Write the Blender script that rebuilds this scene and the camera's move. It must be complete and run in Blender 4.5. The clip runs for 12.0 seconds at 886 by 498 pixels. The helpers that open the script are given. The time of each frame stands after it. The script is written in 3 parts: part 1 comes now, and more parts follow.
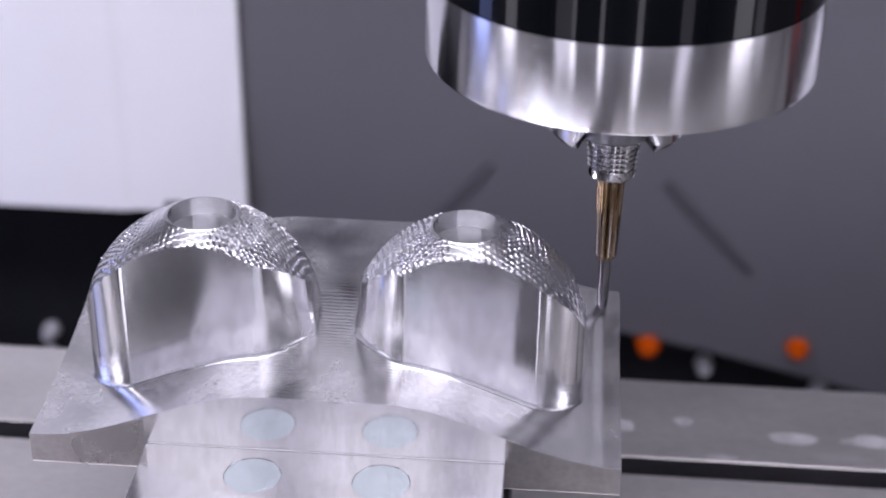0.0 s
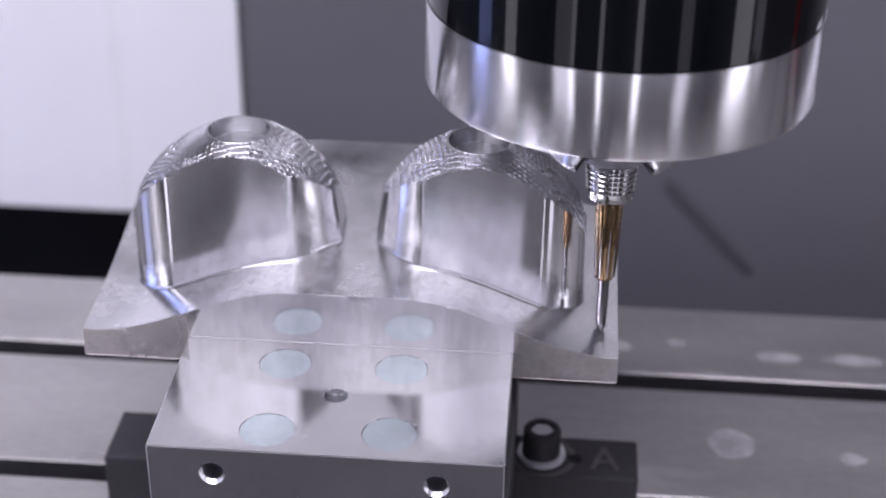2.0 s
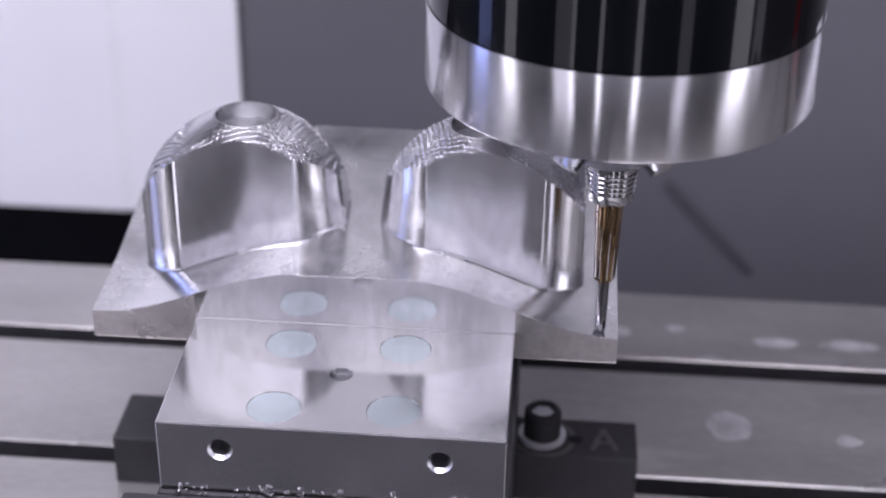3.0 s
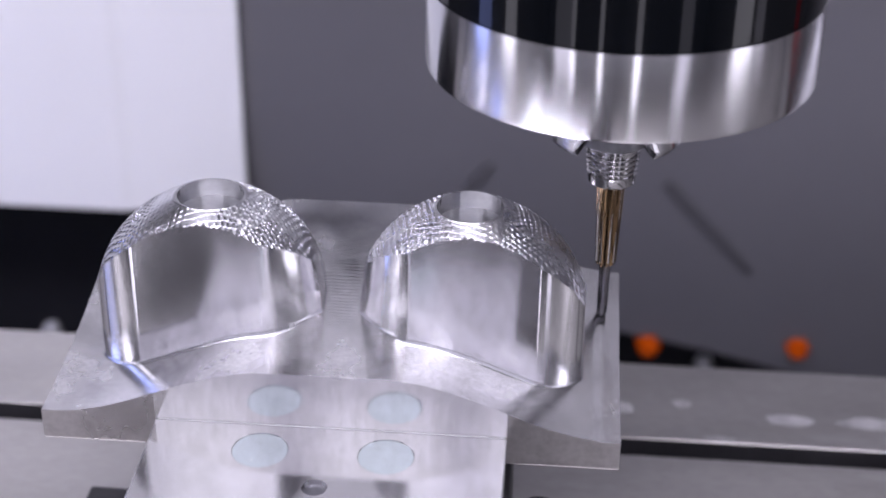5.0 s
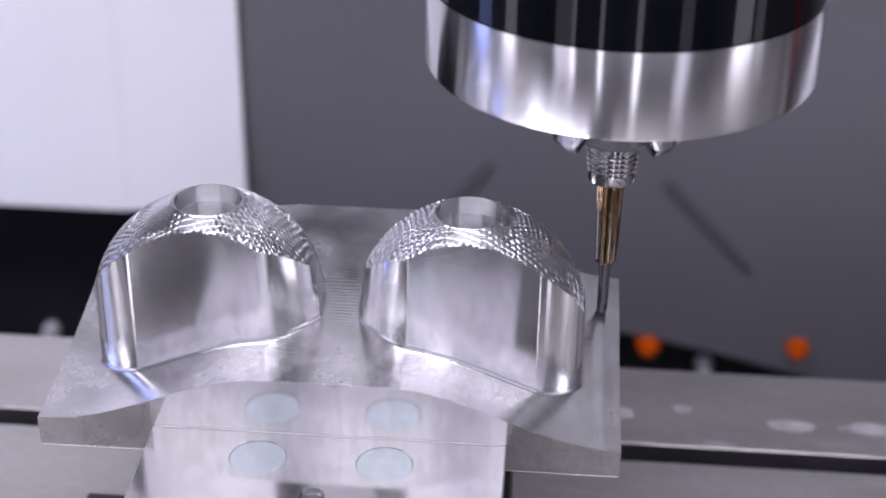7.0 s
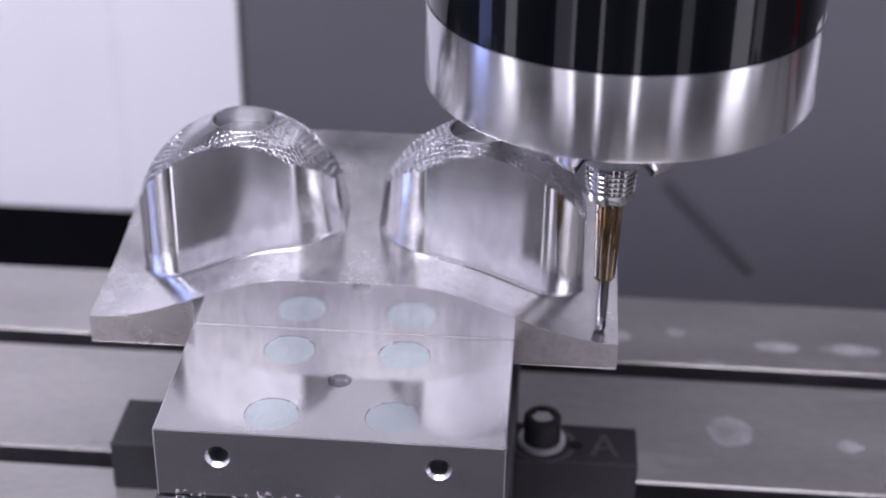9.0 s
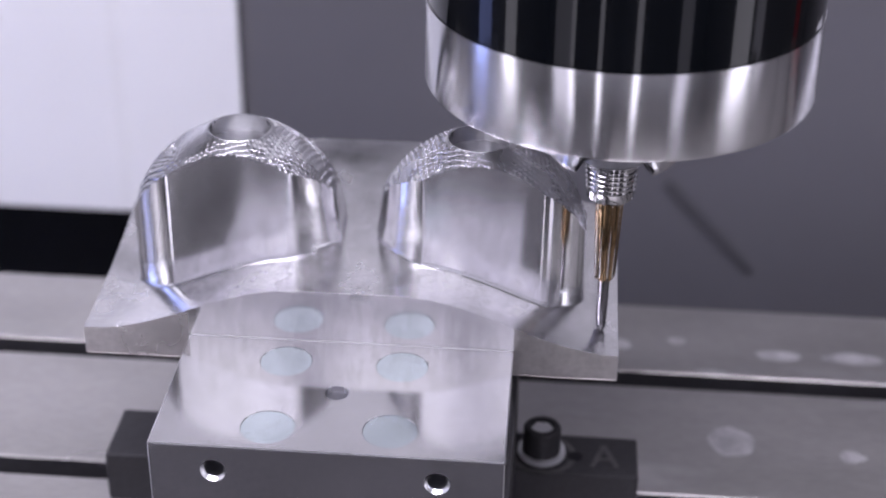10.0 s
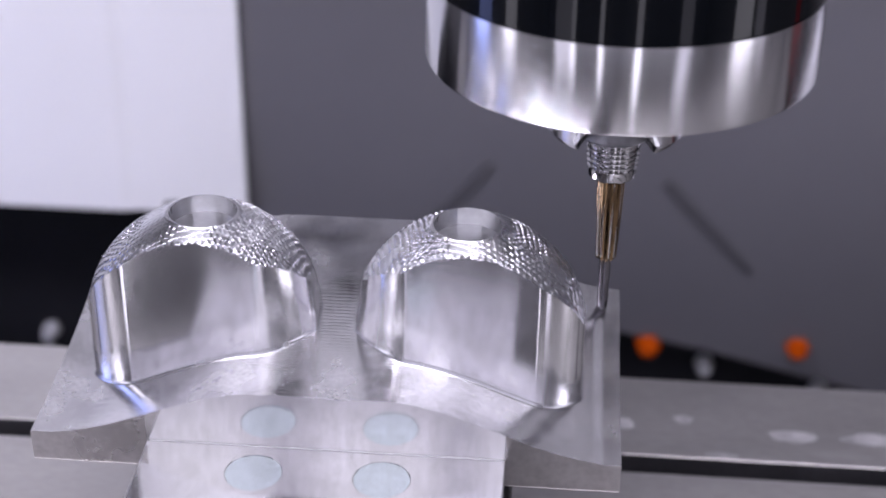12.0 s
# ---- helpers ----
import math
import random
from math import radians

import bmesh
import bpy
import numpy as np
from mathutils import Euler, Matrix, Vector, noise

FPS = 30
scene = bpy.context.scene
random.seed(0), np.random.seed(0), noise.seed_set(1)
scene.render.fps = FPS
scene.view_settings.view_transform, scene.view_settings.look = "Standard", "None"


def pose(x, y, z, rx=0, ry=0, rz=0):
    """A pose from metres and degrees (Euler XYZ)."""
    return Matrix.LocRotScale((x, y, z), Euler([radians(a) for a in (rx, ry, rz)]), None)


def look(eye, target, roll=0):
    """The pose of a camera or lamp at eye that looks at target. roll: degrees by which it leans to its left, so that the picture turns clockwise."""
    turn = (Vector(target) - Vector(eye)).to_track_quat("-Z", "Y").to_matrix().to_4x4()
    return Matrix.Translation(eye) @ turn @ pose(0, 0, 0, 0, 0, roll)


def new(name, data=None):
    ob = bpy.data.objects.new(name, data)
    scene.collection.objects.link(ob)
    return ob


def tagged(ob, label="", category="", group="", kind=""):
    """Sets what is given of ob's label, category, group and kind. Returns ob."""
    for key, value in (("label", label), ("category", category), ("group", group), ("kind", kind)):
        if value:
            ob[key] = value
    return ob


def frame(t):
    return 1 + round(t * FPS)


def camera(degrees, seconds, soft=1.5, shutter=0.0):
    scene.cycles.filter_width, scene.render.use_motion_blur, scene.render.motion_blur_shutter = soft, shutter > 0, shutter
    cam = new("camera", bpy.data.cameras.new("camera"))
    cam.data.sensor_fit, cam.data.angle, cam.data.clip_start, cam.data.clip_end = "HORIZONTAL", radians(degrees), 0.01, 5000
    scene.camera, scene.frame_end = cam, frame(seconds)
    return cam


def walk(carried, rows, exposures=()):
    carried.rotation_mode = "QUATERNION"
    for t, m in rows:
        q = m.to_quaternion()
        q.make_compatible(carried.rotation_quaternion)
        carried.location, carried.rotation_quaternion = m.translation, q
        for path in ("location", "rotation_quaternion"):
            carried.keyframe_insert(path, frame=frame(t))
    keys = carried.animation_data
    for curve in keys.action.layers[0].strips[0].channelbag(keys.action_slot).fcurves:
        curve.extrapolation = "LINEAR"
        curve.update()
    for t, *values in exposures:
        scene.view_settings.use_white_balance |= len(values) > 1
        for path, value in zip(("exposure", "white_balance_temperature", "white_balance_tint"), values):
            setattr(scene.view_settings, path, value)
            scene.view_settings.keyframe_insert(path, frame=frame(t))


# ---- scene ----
cam = camera(30.81, 12.0, soft=1.85)
eye = Vector((-0.01513, -0.34651, 0.29148))
yaw, pitch = radians(4.16), radians(-29.74)
aim = eye + Vector((-math.sin(yaw) * math.cos(pitch), math.cos(yaw) * math.cos(pitch), math.sin(pitch)))
still = look(eye, aim, 0.82)
walk(cam, [(0.0, still), (12.0, still)])
cam.data.dof.use_dof = True
cam.data.dof.focus_distance = 0.375
cam.data.dof.aperture_fstop = 12.0

# ---- light ----
MM = 0.001
world = bpy.data.worlds.new("world")
scene.world = world
world.use_nodes = True
world.node_tree.nodes["Background"].inputs[0].default_value = (0.45, 0.43, 0.58, 1)
world.node_tree.nodes["Background"].inputs[1].default_value = 0.03
scene.view_settings.exposure = 0.0


def area_lamp(name, place, target, sx, sy, watts, colour=(0.87, 0.832, 0.985), cone=110):
    data = bpy.data.lights.new(name, "AREA")
    data.shape, data.size, data.size_y, data.energy, data.color = "RECTANGLE", sx, sy, watts, colour
    data.spread = radians(cone)
    ob = new(name, data)
    ob.matrix_world = look(place, target)
    return ob


area_lamp("work_lamp", (-0.12, -0.23, 0.74), (-0.08, 0.04, 0.0), 0.80, 0.28, 12.9, cone=160)


# ---- materials ----
def material(name, colour, rough=0.5, metal=0.0, grain=0.0, grain_size=300.0, spots=0.0, spot_size=25.0,
             bump=0.0, lines="", line_size=400.0, emit=0.0, stretch=(1, 1, 1), line_bump=0.0, stain=0.0, brushed=0.0, wander=3.0, patchy=0.22, zone=False):
    """Noise at two scales over colour and roughness, with fine relief; lines: the axis across which tool marks run."""
    m = bpy.data.materials.new(name)
    m.use_nodes = True
    nt = m.node_tree
    n, link = nt.nodes, nt.links.new
    b = n["Principled BSDF"]
    b.inputs["Metallic"].default_value = metal
    geo = n.new("ShaderNodeTexCoord")
    mp = n.new("ShaderNodeMapping")
    mp.inputs["Scale"].default_value = stretch
    link(geo.outputs["Object"], mp.inputs["Vector"])
    fine = n.new("ShaderNodeTexNoise")
    fine.inputs["Scale"].default_value, fine.inputs["Detail"].default_value = grain_size, 4
    wide = n.new("ShaderNodeTexNoise")
    wide.inputs["Scale"].default_value, wide.inputs["Detail"].default_value = spot_size, 5
    link(mp.outputs[0], fine.inputs["Vector"])
    link(mp.outputs[0], wide.inputs["Vector"])

    def spread(src, low, high, a=0.3, z=0.7):
        r = n.new("ShaderNodeMapRange")
        r.inputs[1].default_value, r.inputs[2].default_value = a, z
        r.inputs[3].default_value, r.inputs[4].default_value = low, high
        link(src, r.inputs[0])
        return r.outputs[0]

    f1 = spread(fine.outputs[0], 1 - grain, 1 + grain)
    f2 = spread(wide.outputs[0], 1 - spots, 1 + spots)
    mul = n.new("ShaderNodeMath")
    mul.operation = "MULTIPLY"
    link(f1, mul.inputs[0])
    link(f2, mul.inputs[1])
    tint = n.new("ShaderNodeVectorMath")
    tint.operation = "SCALE"
    tint.inputs[0].default_value = colour
    link(mul.outputs[0], tint.inputs["Scale"])
    if stain:
        blot = n.new("ShaderNodeTexNoise")
        blot.inputs["Scale"].default_value, blot.inputs["Detail"].default_value = 34.0, 3
        link(mp.outputs[0], blot.inputs["Vector"])
        mix = n.new("ShaderNodeMix")
        mix.data_type = "RGBA"
        link(spread(blot.outputs[0], 0.0, stain, 0.60, 0.70), mix.inputs["Factor"])
        link(tint.outputs[0], mix.inputs["A"])
        mix.inputs["B"].default_value = (0.62, 0.61, 0.61, 1)
        link(mix.outputs["Result"], b.inputs["Base Color"])
    else:
        link(tint.outputs[0], b.inputs["Base Color"])
    link(spread(wide.outputs[0], rough * (1 - patchy), min(1, rough * (1 + patchy * 1.15))), b.inputs["Roughness"])
    if brushed:
        b.inputs["Anisotropic"].default_value = brushed
        up = n.new("ShaderNodeCombineXYZ")
        up.inputs[2].default_value = 1.0
        link(up.outputs[0], b.inputs["Tangent"])
    last = None
    if bump:
        bm_ = n.new("ShaderNodeBump")
        bm_.inputs["Strength"].default_value, bm_.inputs["Distance"].default_value = 1.0, bump
        link(fine.outputs[0], bm_.inputs["Height"])
        last = bm_
    if lines:
        w = n.new("ShaderNodeTexWave")
        w.bands_direction = lines
        w.inputs["Scale"].default_value, w.inputs["Distortion"].default_value = line_size, wander
        w.inputs["Detail"].default_value, w.inputs["Detail Scale"].default_value = 3, 0.8
        link(geo.outputs["Object"], w.inputs["Vector"])
        bm2 = n.new("ShaderNodeBump")
        bm2.inputs["Strength"].default_value, bm2.inputs["Distance"].default_value = 1.0, line_bump
        link(w.outputs["Fac"], bm2.inputs["Height"])
        if zone:   # the marks lie in the middle of the piece and fade towards its rear
            axes = n.new("ShaderNodeSeparateXYZ")
            link(geo.outputs["Object"], axes.inputs[0])
            side = n.new("ShaderNodeMath")
            side.operation = "ABSOLUTE"
            link(axes.outputs[0], side.inputs[0])
            both = n.new("ShaderNodeMath")
            both.operation = "MULTIPLY"
            link(spread(side.outputs[0], 1.0, 0.05, 0.017, 0.026), both.inputs[0])
            link(spread(axes.outputs[1], 1.0, 0.06, -0.006, 0.012), both.inputs[1])
            link(both.outputs[0], bm2.inputs["Strength"])
        if last:
            link(last.outputs[0], bm2.inputs["Normal"])
        last = bm2
    if last:
        link(last.outputs[0], b.inputs["Normal"])
    if emit:
        b.inputs["Emission Color"].default_value = (*colour, 1)
        b.inputs["Emission Strength"].default_value = emit
    return m


WALL = material("grey_painted_sheet", (0.138, 0.135, 0.148), 0.45, 0, 0.05, 900, 0.06, 8, 0.00002)
WALL.node_tree.nodes["Principled BSDF"].inputs["Specular IOR Level"].default_value = 0.12
WHITE = material("white_painted_sheet", (0.80, 0.80, 0.81), 0.35, 0, 0.02, 700, 0.03, 9, 0.00002)
BLACK = material("black_rubber_cover", (0.007, 0.007, 0.009), 0.5, 0, 0.2, 500, 0.3, 14, 0.0001)
BLACK.node_tree.nodes["Principled BSDF"].inputs["Specular IOR Level"].default_value = 0.15
TABLE = material("ground_steel_table", (0.33, 0.32, 0.312), 0.34, 0.60, 0.06, 700, 0.16, 22, 0.00002, stretch=(0.4, 1, 1), stain=0.35)
ALU = material("milled_aluminium", (0.71, 0.705, 0.715), 0.22, 1.0, 0.10, 900, 0.22, 70, 0.000012, "Y", 285, line_bump=0.000018, wander=2.6, patchy=0.35, zone=True)
ALU_WALL = material("polished_aluminium_wall", (0.86, 0.855, 0.87), 0.13, 1.0, 0.07, 420, 0.17, 60, 0.00001, stretch=(1, 1, 0.35), brushed=0.85)
ALU_RAW = material("sawn_aluminium", (0.50, 0.48, 0.475), 0.30, 1.0, 0.10, 600, 0.12, 60, 0.00003)
# Paler, rougher metal that imitates glints along edges.
EDGE_GLINT = material("edge_glint", (0.86, 0.86, 0.88), 0.32, 1.0, 0.04, 900, 0.05, 70)
KNURL = material("scalloped_aluminium", (0.56, 0.56, 0.58), 0.25, 1.0, 0.04, 900, 0.05, 70)
BLOCK = material("ground_aluminium", (0.63, 0.625, 0.635), 0.115, 1.0, 0.03, 800, 0.08, 45, 0.000002)
FACE = material("fine_milled_face", (0.79, 0.782, 0.788), 0.11, 1.0, 0.05, 700, 0.10, 60, 0.000002, stretch=(1, 1, 0.3))
PLUG = material("pale_plug", (0.62, 0.69, 0.71), 0.20, 1.0, 0.03, 700, 0.08, 90)
# Darker metal for the middle hole and for the shaded keyway.
HOLE = material("hole_inside", (0.25, 0.25, 0.27), 0.4, 1.0, 0.1, 700, 0.1, 60)
STEEL = material("polished_steel", (0.66, 0.655, 0.67), 0.20, 1.0, 0.02, 500, 0.04, 30, stretch=(1, 1, 0.2), brushed=1.0)
DARK_STEEL = material("black_glossy_nose", (0.0015, 0.002, 0.003), 0.06, 0.0, 0.1, 500, 0.1, 30)
DARK_STEEL.node_tree.nodes["Principled BSDF"].inputs["Specular IOR Level"].default_value = 0.28
PAN = material("satin_milled_floor", (0.80, 0.80, 0.81), 0.34, 1.0, 0.04, 700, 0.08, 90)
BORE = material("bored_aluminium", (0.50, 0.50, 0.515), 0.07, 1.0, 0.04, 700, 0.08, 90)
HOLDER = material("turned_dark_steel", (0.50, 0.495, 0.505), 0.14, 1.0, 0.05, 500, 0.08, 60)
TOOL = material("coated_carbide", (0.19, 0.125, 0.068), 0.08, 1.0, 0.1, 800, 0.15, 120, stretch=(1, 1, 0.1))
CARBIDE = material("dark_carbide", (0.18, 0.175, 0.19), 0.14, 1.0, 0.1, 800, 0.15, 120)
# Black oxide steel; also stands in for shade in slots and drilled holes.
OXIDE_AND_SHADE = material("black_oxide_and_shade", (0.028, 0.027, 0.030), 0.55, 0.0, 0.15, 600, 0.25, 60, 0.00003)
OXIDE_AND_SHADE.node_tree.nodes["Principled BSDF"].inputs["Specular IOR Level"].default_value = 0.3
WORN = material("worn_black_steel", (0.085, 0.082, 0.082), 0.4, 0.5, 0.15, 600, 0.3, 200)
ORANGE = material("orange_plastic", (0.45, 0.062, 0.0), 0.6, 0, 0.03, 600, 0.05, 40)
ORANGE.node_tree.nodes["Principled BSDF"].inputs["Specular IOR Level"].default_value = 0.1
BOLT = material("zinc_bolt", (0.62, 0.62, 0.64), 0.45, 0.5, 0.05, 600, 0.1, 60)
RED = material("red_paint", (0.45, 0.03, 0.03), 0.4, 0, 0.05, 300, 0.05, 20)
# Glows of the unseen panes that put streaks into the metal.
GLOW = material("streak_glow", (0.92, 0.89, 1.0), 0.5, emit=2.6)
GLOW_DIM = material("streak_glow_dim", (0.92, 0.89, 1.0), 0.5, emit=0.7)
GLOW_BLUE = material("streak_glow_blue", (0.38, 0.46, 1.0), 0.5, emit=2.6)
HEADER = material("pale_grey_sheet", (0.30, 0.297, 0.305), 0.45, 0, 0.04, 700, 0.05, 8)
CEILING = material("pale_ceiling_sheet", (0.62, 0.615, 0.63), 0.5, 0, 0.04, 500, 0.05, 8)
LINER = material("enclosure_paint", (0.16, 0.158, 0.165), 0.4, 0, 0.04, 500, 0.05, 8)
HALL = material("bright_hall", (0.92, 0.89, 1.0), 0.5, emit=0.25)
GLINT_PANEL = material("glint_panel_glow", (0.92, 0.89, 1.0), 0.5, emit=1.3)
CREASE_SHADE = material("crease_shade", (0.086, 0.084, 0.093), 0.5, 0, 0.05, 500, 0.05, 20)


# ---- mesh helpers, in millimetres ----
def thing(name, base, label, category, group="", kind=""):
    ob = new(name)
    ob.empty_display_size = 0.01
    ob.matrix_basis = pose(base[0] * MM, base[1] * MM, base[2] * MM)
    return tagged(ob, label, category, group, kind)


def root_of(ob):
    while ob.parent:
        ob = ob.parent
    return ob


def mesh_of(name, bm, mat, off=(0, 0, 0), smooth=None):
    bmesh.ops.recalc_face_normals(bm, faces=bm.faces)
    for v in bm.verts:
        v.co = (v.co - Vector(off)) * MM
    me = bpy.data.meshes.new(name)
    if smooth is not None:
        for f in bm.faces:
            f.smooth = True
        for ed in bm.edges:
            if len(ed.link_faces) == 2 and ed.calc_face_angle(0) > radians(smooth):
                ed.smooth = False
    bm.to_mesh(me)
    bm.free()
    me.materials.append(mat)
    return me


def part(name, bm, mat, parent, label="", smooth=None):
    """Links a bmesh, in millimetres of the place, as one mesh under a thing or a part."""
    off = root_of(parent).matrix_basis.translation / MM
    ob = new(name, mesh_of(name, bm, mat, off, smooth))
    ob.parent = parent
    return tagged(ob, label)


def single(name, bm, mat, label, category, group="", kind="", smooth=None):
    lo = Vector((sum(v.co.x for v in bm.verts) / len(bm.verts), sum(v.co.y for v in bm.verts) / len(bm.verts),
                 min(v.co.z for v in bm.verts)))
    ob = new(name, mesh_of(name, bm, mat, lo, smooth))
    ob.matrix_basis = pose(*(lo * MM))
    return tagged(ob, label, category, group, kind)


def box(lo, hi, bevel=0.0, bm=None):
    bm = bm or bmesh.new()
    c = [(lo[i] + hi[i]) / 2 for i in range(3)]
    s = [hi[i] - lo[i] for i in range(3)]
    r = bmesh.ops.create_cube(bm, size=1, matrix=Matrix.Translation(c) @ Matrix.Diagonal((*s, 1)))
    if bevel:
        bmesh.ops.bevel(bm, geom=list({e for v in r["verts"] for e in v.link_edges}), offset=bevel, segments=2,
                        profile=0.5, affect="EDGES")
    return bm


def lathe(profile, centre=(0, 0), n=64, bm=None):
    """Turns (radius, z) pairs round an upright axis; radius 0 closes an end."""
    bm = bm or bmesh.new()
    rings = []
    for r, z in profile:
        if r <= 0:
            rings.append([bm.verts.new((centre[0], centre[1], z))])
        else:
            rings.append([bm.verts.new((centre[0] + r * math.cos(2 * math.pi * i / n),
                                        centre[1] + r * math.sin(2 * math.pi * i / n), z)) for i in range(n)])
    for a, b in zip(rings, rings[1:]):
        for i in range(n):
            j = (i + 1) % n
            if len(a) == 1 and len(b) > 1:
                bm.faces.new((a[0], b[i], b[j]))
            elif len(b) == 1 and len(a) > 1:
                bm.faces.new((a[i], a[j], b[0]))
            elif len(a) > 1:
                bm.faces.new((a[i], a[j], b[j], b[i]))
    return bm


def prism(poly, axis, lo, hi, bm=None):
    """A polygon of two coordinates, drawn out along an axis (0 x, 1 y, 2 z)."""
    bm = bm or bmesh.new()

    def at(p, h):
        q = list(p)
        q.insert(axis, h)
        return bm.verts.new(q)

    a = [at(p, lo) for p in poly]
    b = [at(p, hi) for p in poly]
    bm.faces.new(a)
    bm.faces.new(b[::-1])
    for i in range(len(poly)):
        j = (i + 1) % len(poly)
        bm.faces.new((a[i], b[i], b[j], a[j]))
    return bm


# ---- enclosure ----
TOP = 71.2   # height of the fixture block's upper face over the table
WY = 300.0   # the grey rear sheet


def lean_back(bm):
    """Curves the rear sheet back towards its foot, a shape added to darken it."""
    for v in bm.verts:
        v.co.xyz = leaned(*v.co)
    return bm


def leaned(x, y, z):
    off = 0.0013 * min(max(10 - z, 0), 165) ** 2
    k = 1 + off / 646.5
    return -15.1 + (x + 15.1) * k, y + off, 291.5 + (z - 291.5) * k


wall = thing("wall_back", (0, WY, -300), "grey painted sheet-metal rear wall of the machine", "wall", kind="structure")
sheet = prism([(-152.5, -85), (-152.5, 235), (620, 235), (620, -265), (151, -148.6), (64, -127), (20, -118.5)], 1, WY, WY + 4)
for h in range(-160, 11, 10):
    bmesh.ops.bisect_plane(sheet, geom=sheet.verts[:] + sheet.edges[:] + sheet.faces[:], plane_co=(0, 0, h), plane_no=(0, 0, 1))
part("sheet", lean_back(sheet), WALL, wall, smooth=30)
# Darker strips stand in for the shade along two slanting creases.
for x0, z0, x1, z1 in ((-41, -34, -76, -75), (38, -39, 79, -82)):
    dx, dz = x1 - x0, z1 - z0
    ln = math.hypot(dx, dz)
    px, pz = -dz / ln * 2.2, dx / ln * 2.2
    strip = bmesh.new()
    for k in range(6):
        (ax, az), (bx, bz) = ((x0 + dx * q / 6, z0 + dz * q / 6) for q in (k, k + 1))
        prism([(ax + px, az + pz), (bx + px, bz + pz), (bx - px, bz - pz), (ax - px, az - pz)], 1, WY - 1.5, WY - 0.2, strip)
    part("crease", lean_back(strip),
         CREASE_SHADE, wall, "slanting darker strip for the shade along a crease")
single("wall_upper", box((-640, WY - 2, 235), (640, WY + 4, 560)), HEADER, "pale grey upper rear sheet of the enclosure", "wall", kind="structure")
single("recess_back", box((-640, WY + 44, -330), (640, WY + 50, 560)), BLACK, "black rubber cover behind the table", "cover", kind="structure")
panel = thing("white_panel", (-380, WY - 6, -63.5), "white painted sheet-metal cover with an upright fold", "panel")
part("sheet", box((-640, WY - 6, -63.5), (-210, WY - 1, 235)), WHITE, panel)
part("fold", prism([(-210, WY - 6), (-204, WY - 4.6), (-152.5, WY - 4.6), (-152.5, WY), (-210, WY)], 2, -63.5, 235), WHITE, panel, "shallow upright fold")
# Small dark block at the panel's lower edge.
part("dark_nub", box((-190, WY - 9, -66), (-181, WY - 6, -57), 1.0), OXIDE_AND_SHADE, panel, "small dark block at the panel's lower edge")
single("floor", box((-660, -700, -340), (660, WY + 60, -330)), BLACK, "dark machine bed under the table", "floor", kind="structure")
single("ceiling", box((-660, -700, 760), (660, WY + 60, 770)), CEILING, "pale enclosure ceiling", "ceiling", kind="structure")
single("wall_left", box((-660, -700, -330), (-650, WY + 60, 760)), LINER, "grey enclosure side wall", "wall", kind="structure")
single("wall_right", box((650, -700, -330), (660, WY + 60, 760)), LINER, "grey enclosure side wall", "wall", kind="structure")
single("wall_front", box((-650, -700, -330), (650, -690, 60)), LINER, "grey lower front of the enclosure", "wall", kind="structure")
single("backdrop", box((-650, -720, 60), (650, -715, 760)), HALL, "bright workshop hall beyond the open door", "backdrop", kind="structure")
# Unseen glowing panels added for glints and brighter reflections on the workpiece.
for x in range(-520, 521, 130):
    single("glint_panel", box((x - 48, -714, 535), (x + 48, -709, 755)), GLINT_PANEL, "tall unseen glowing panel added for glints in the metal", "lamp panel", "hall lamp panels", kind="structure")


def streak_pane_at(azimuth, width, glow, reach, z0=-320, z1=40):
    """Adds an unseen upright pane at that bearing from the spindle (degrees, to the right of the view)."""
    a = radians(azimuth)
    c = Vector((math.sin(a), -math.cos(a), 0))
    s = Vector((math.cos(a), math.sin(a), 0))
    p = c * reach
    q = [(p + s * width / 2), (p - s * width / 2), (p - s * width / 2 + c * 4), (p + s * width / 2 + c * 4)]
    single("streak_pane", prism([(v.x, v.y) for v in q], 2, z0, z1), glow, "unseen upright pane added for streaks in reflections", "window", kind="structure")


# Panes added out of view so that bright streaks mirror in the metal.
streak_pane_at(-83, 90, GLOW_BLUE, 560, z1=300)
streak_pane_at(-65, 70, GLOW, 560, z1=300)
streak_pane_at(-33, 110, GLOW_DIM, 600)
streak_pane_at(-28, 20, GLOW, 596)
streak_pane_at(-13, 24, GLOW, 600)
streak_pane_at(7, 34, GLOW, 600)
streak_pane_at(32, 70, GLOW_DIM, 600)
streak_pane_at(65, 110, GLOW, 560, z1=300)
streak_pane_at(76, 60, GLOW_DIM, 560)
streak_pane_at(107, 40, RED, 560)
streak_pane_at(138, 60, GLOW_DIM, 330, -100)

for x, z in ((68.2, -162.1), (126.9, -173.8), (-269.2, -163.0), (-270.9, -178.2)):
    b = thing("hex_bolt", (x, WY + 34, z), "zinc-plated hexagon bolt in the dark recess", "bolt", "recess bolts")
    bm = lathe([(0, 7), (2.4, 7), (3.1, 6), (3.1, 0), (4.6, 0), (4.6, -3), (0, -3)], n=6)
    bm.transform(Matrix.Translation((x, WY + 41, z)) @ Matrix.Rotation(radians(90), 4, "X"))
    part("head", bm, BOLT, b)
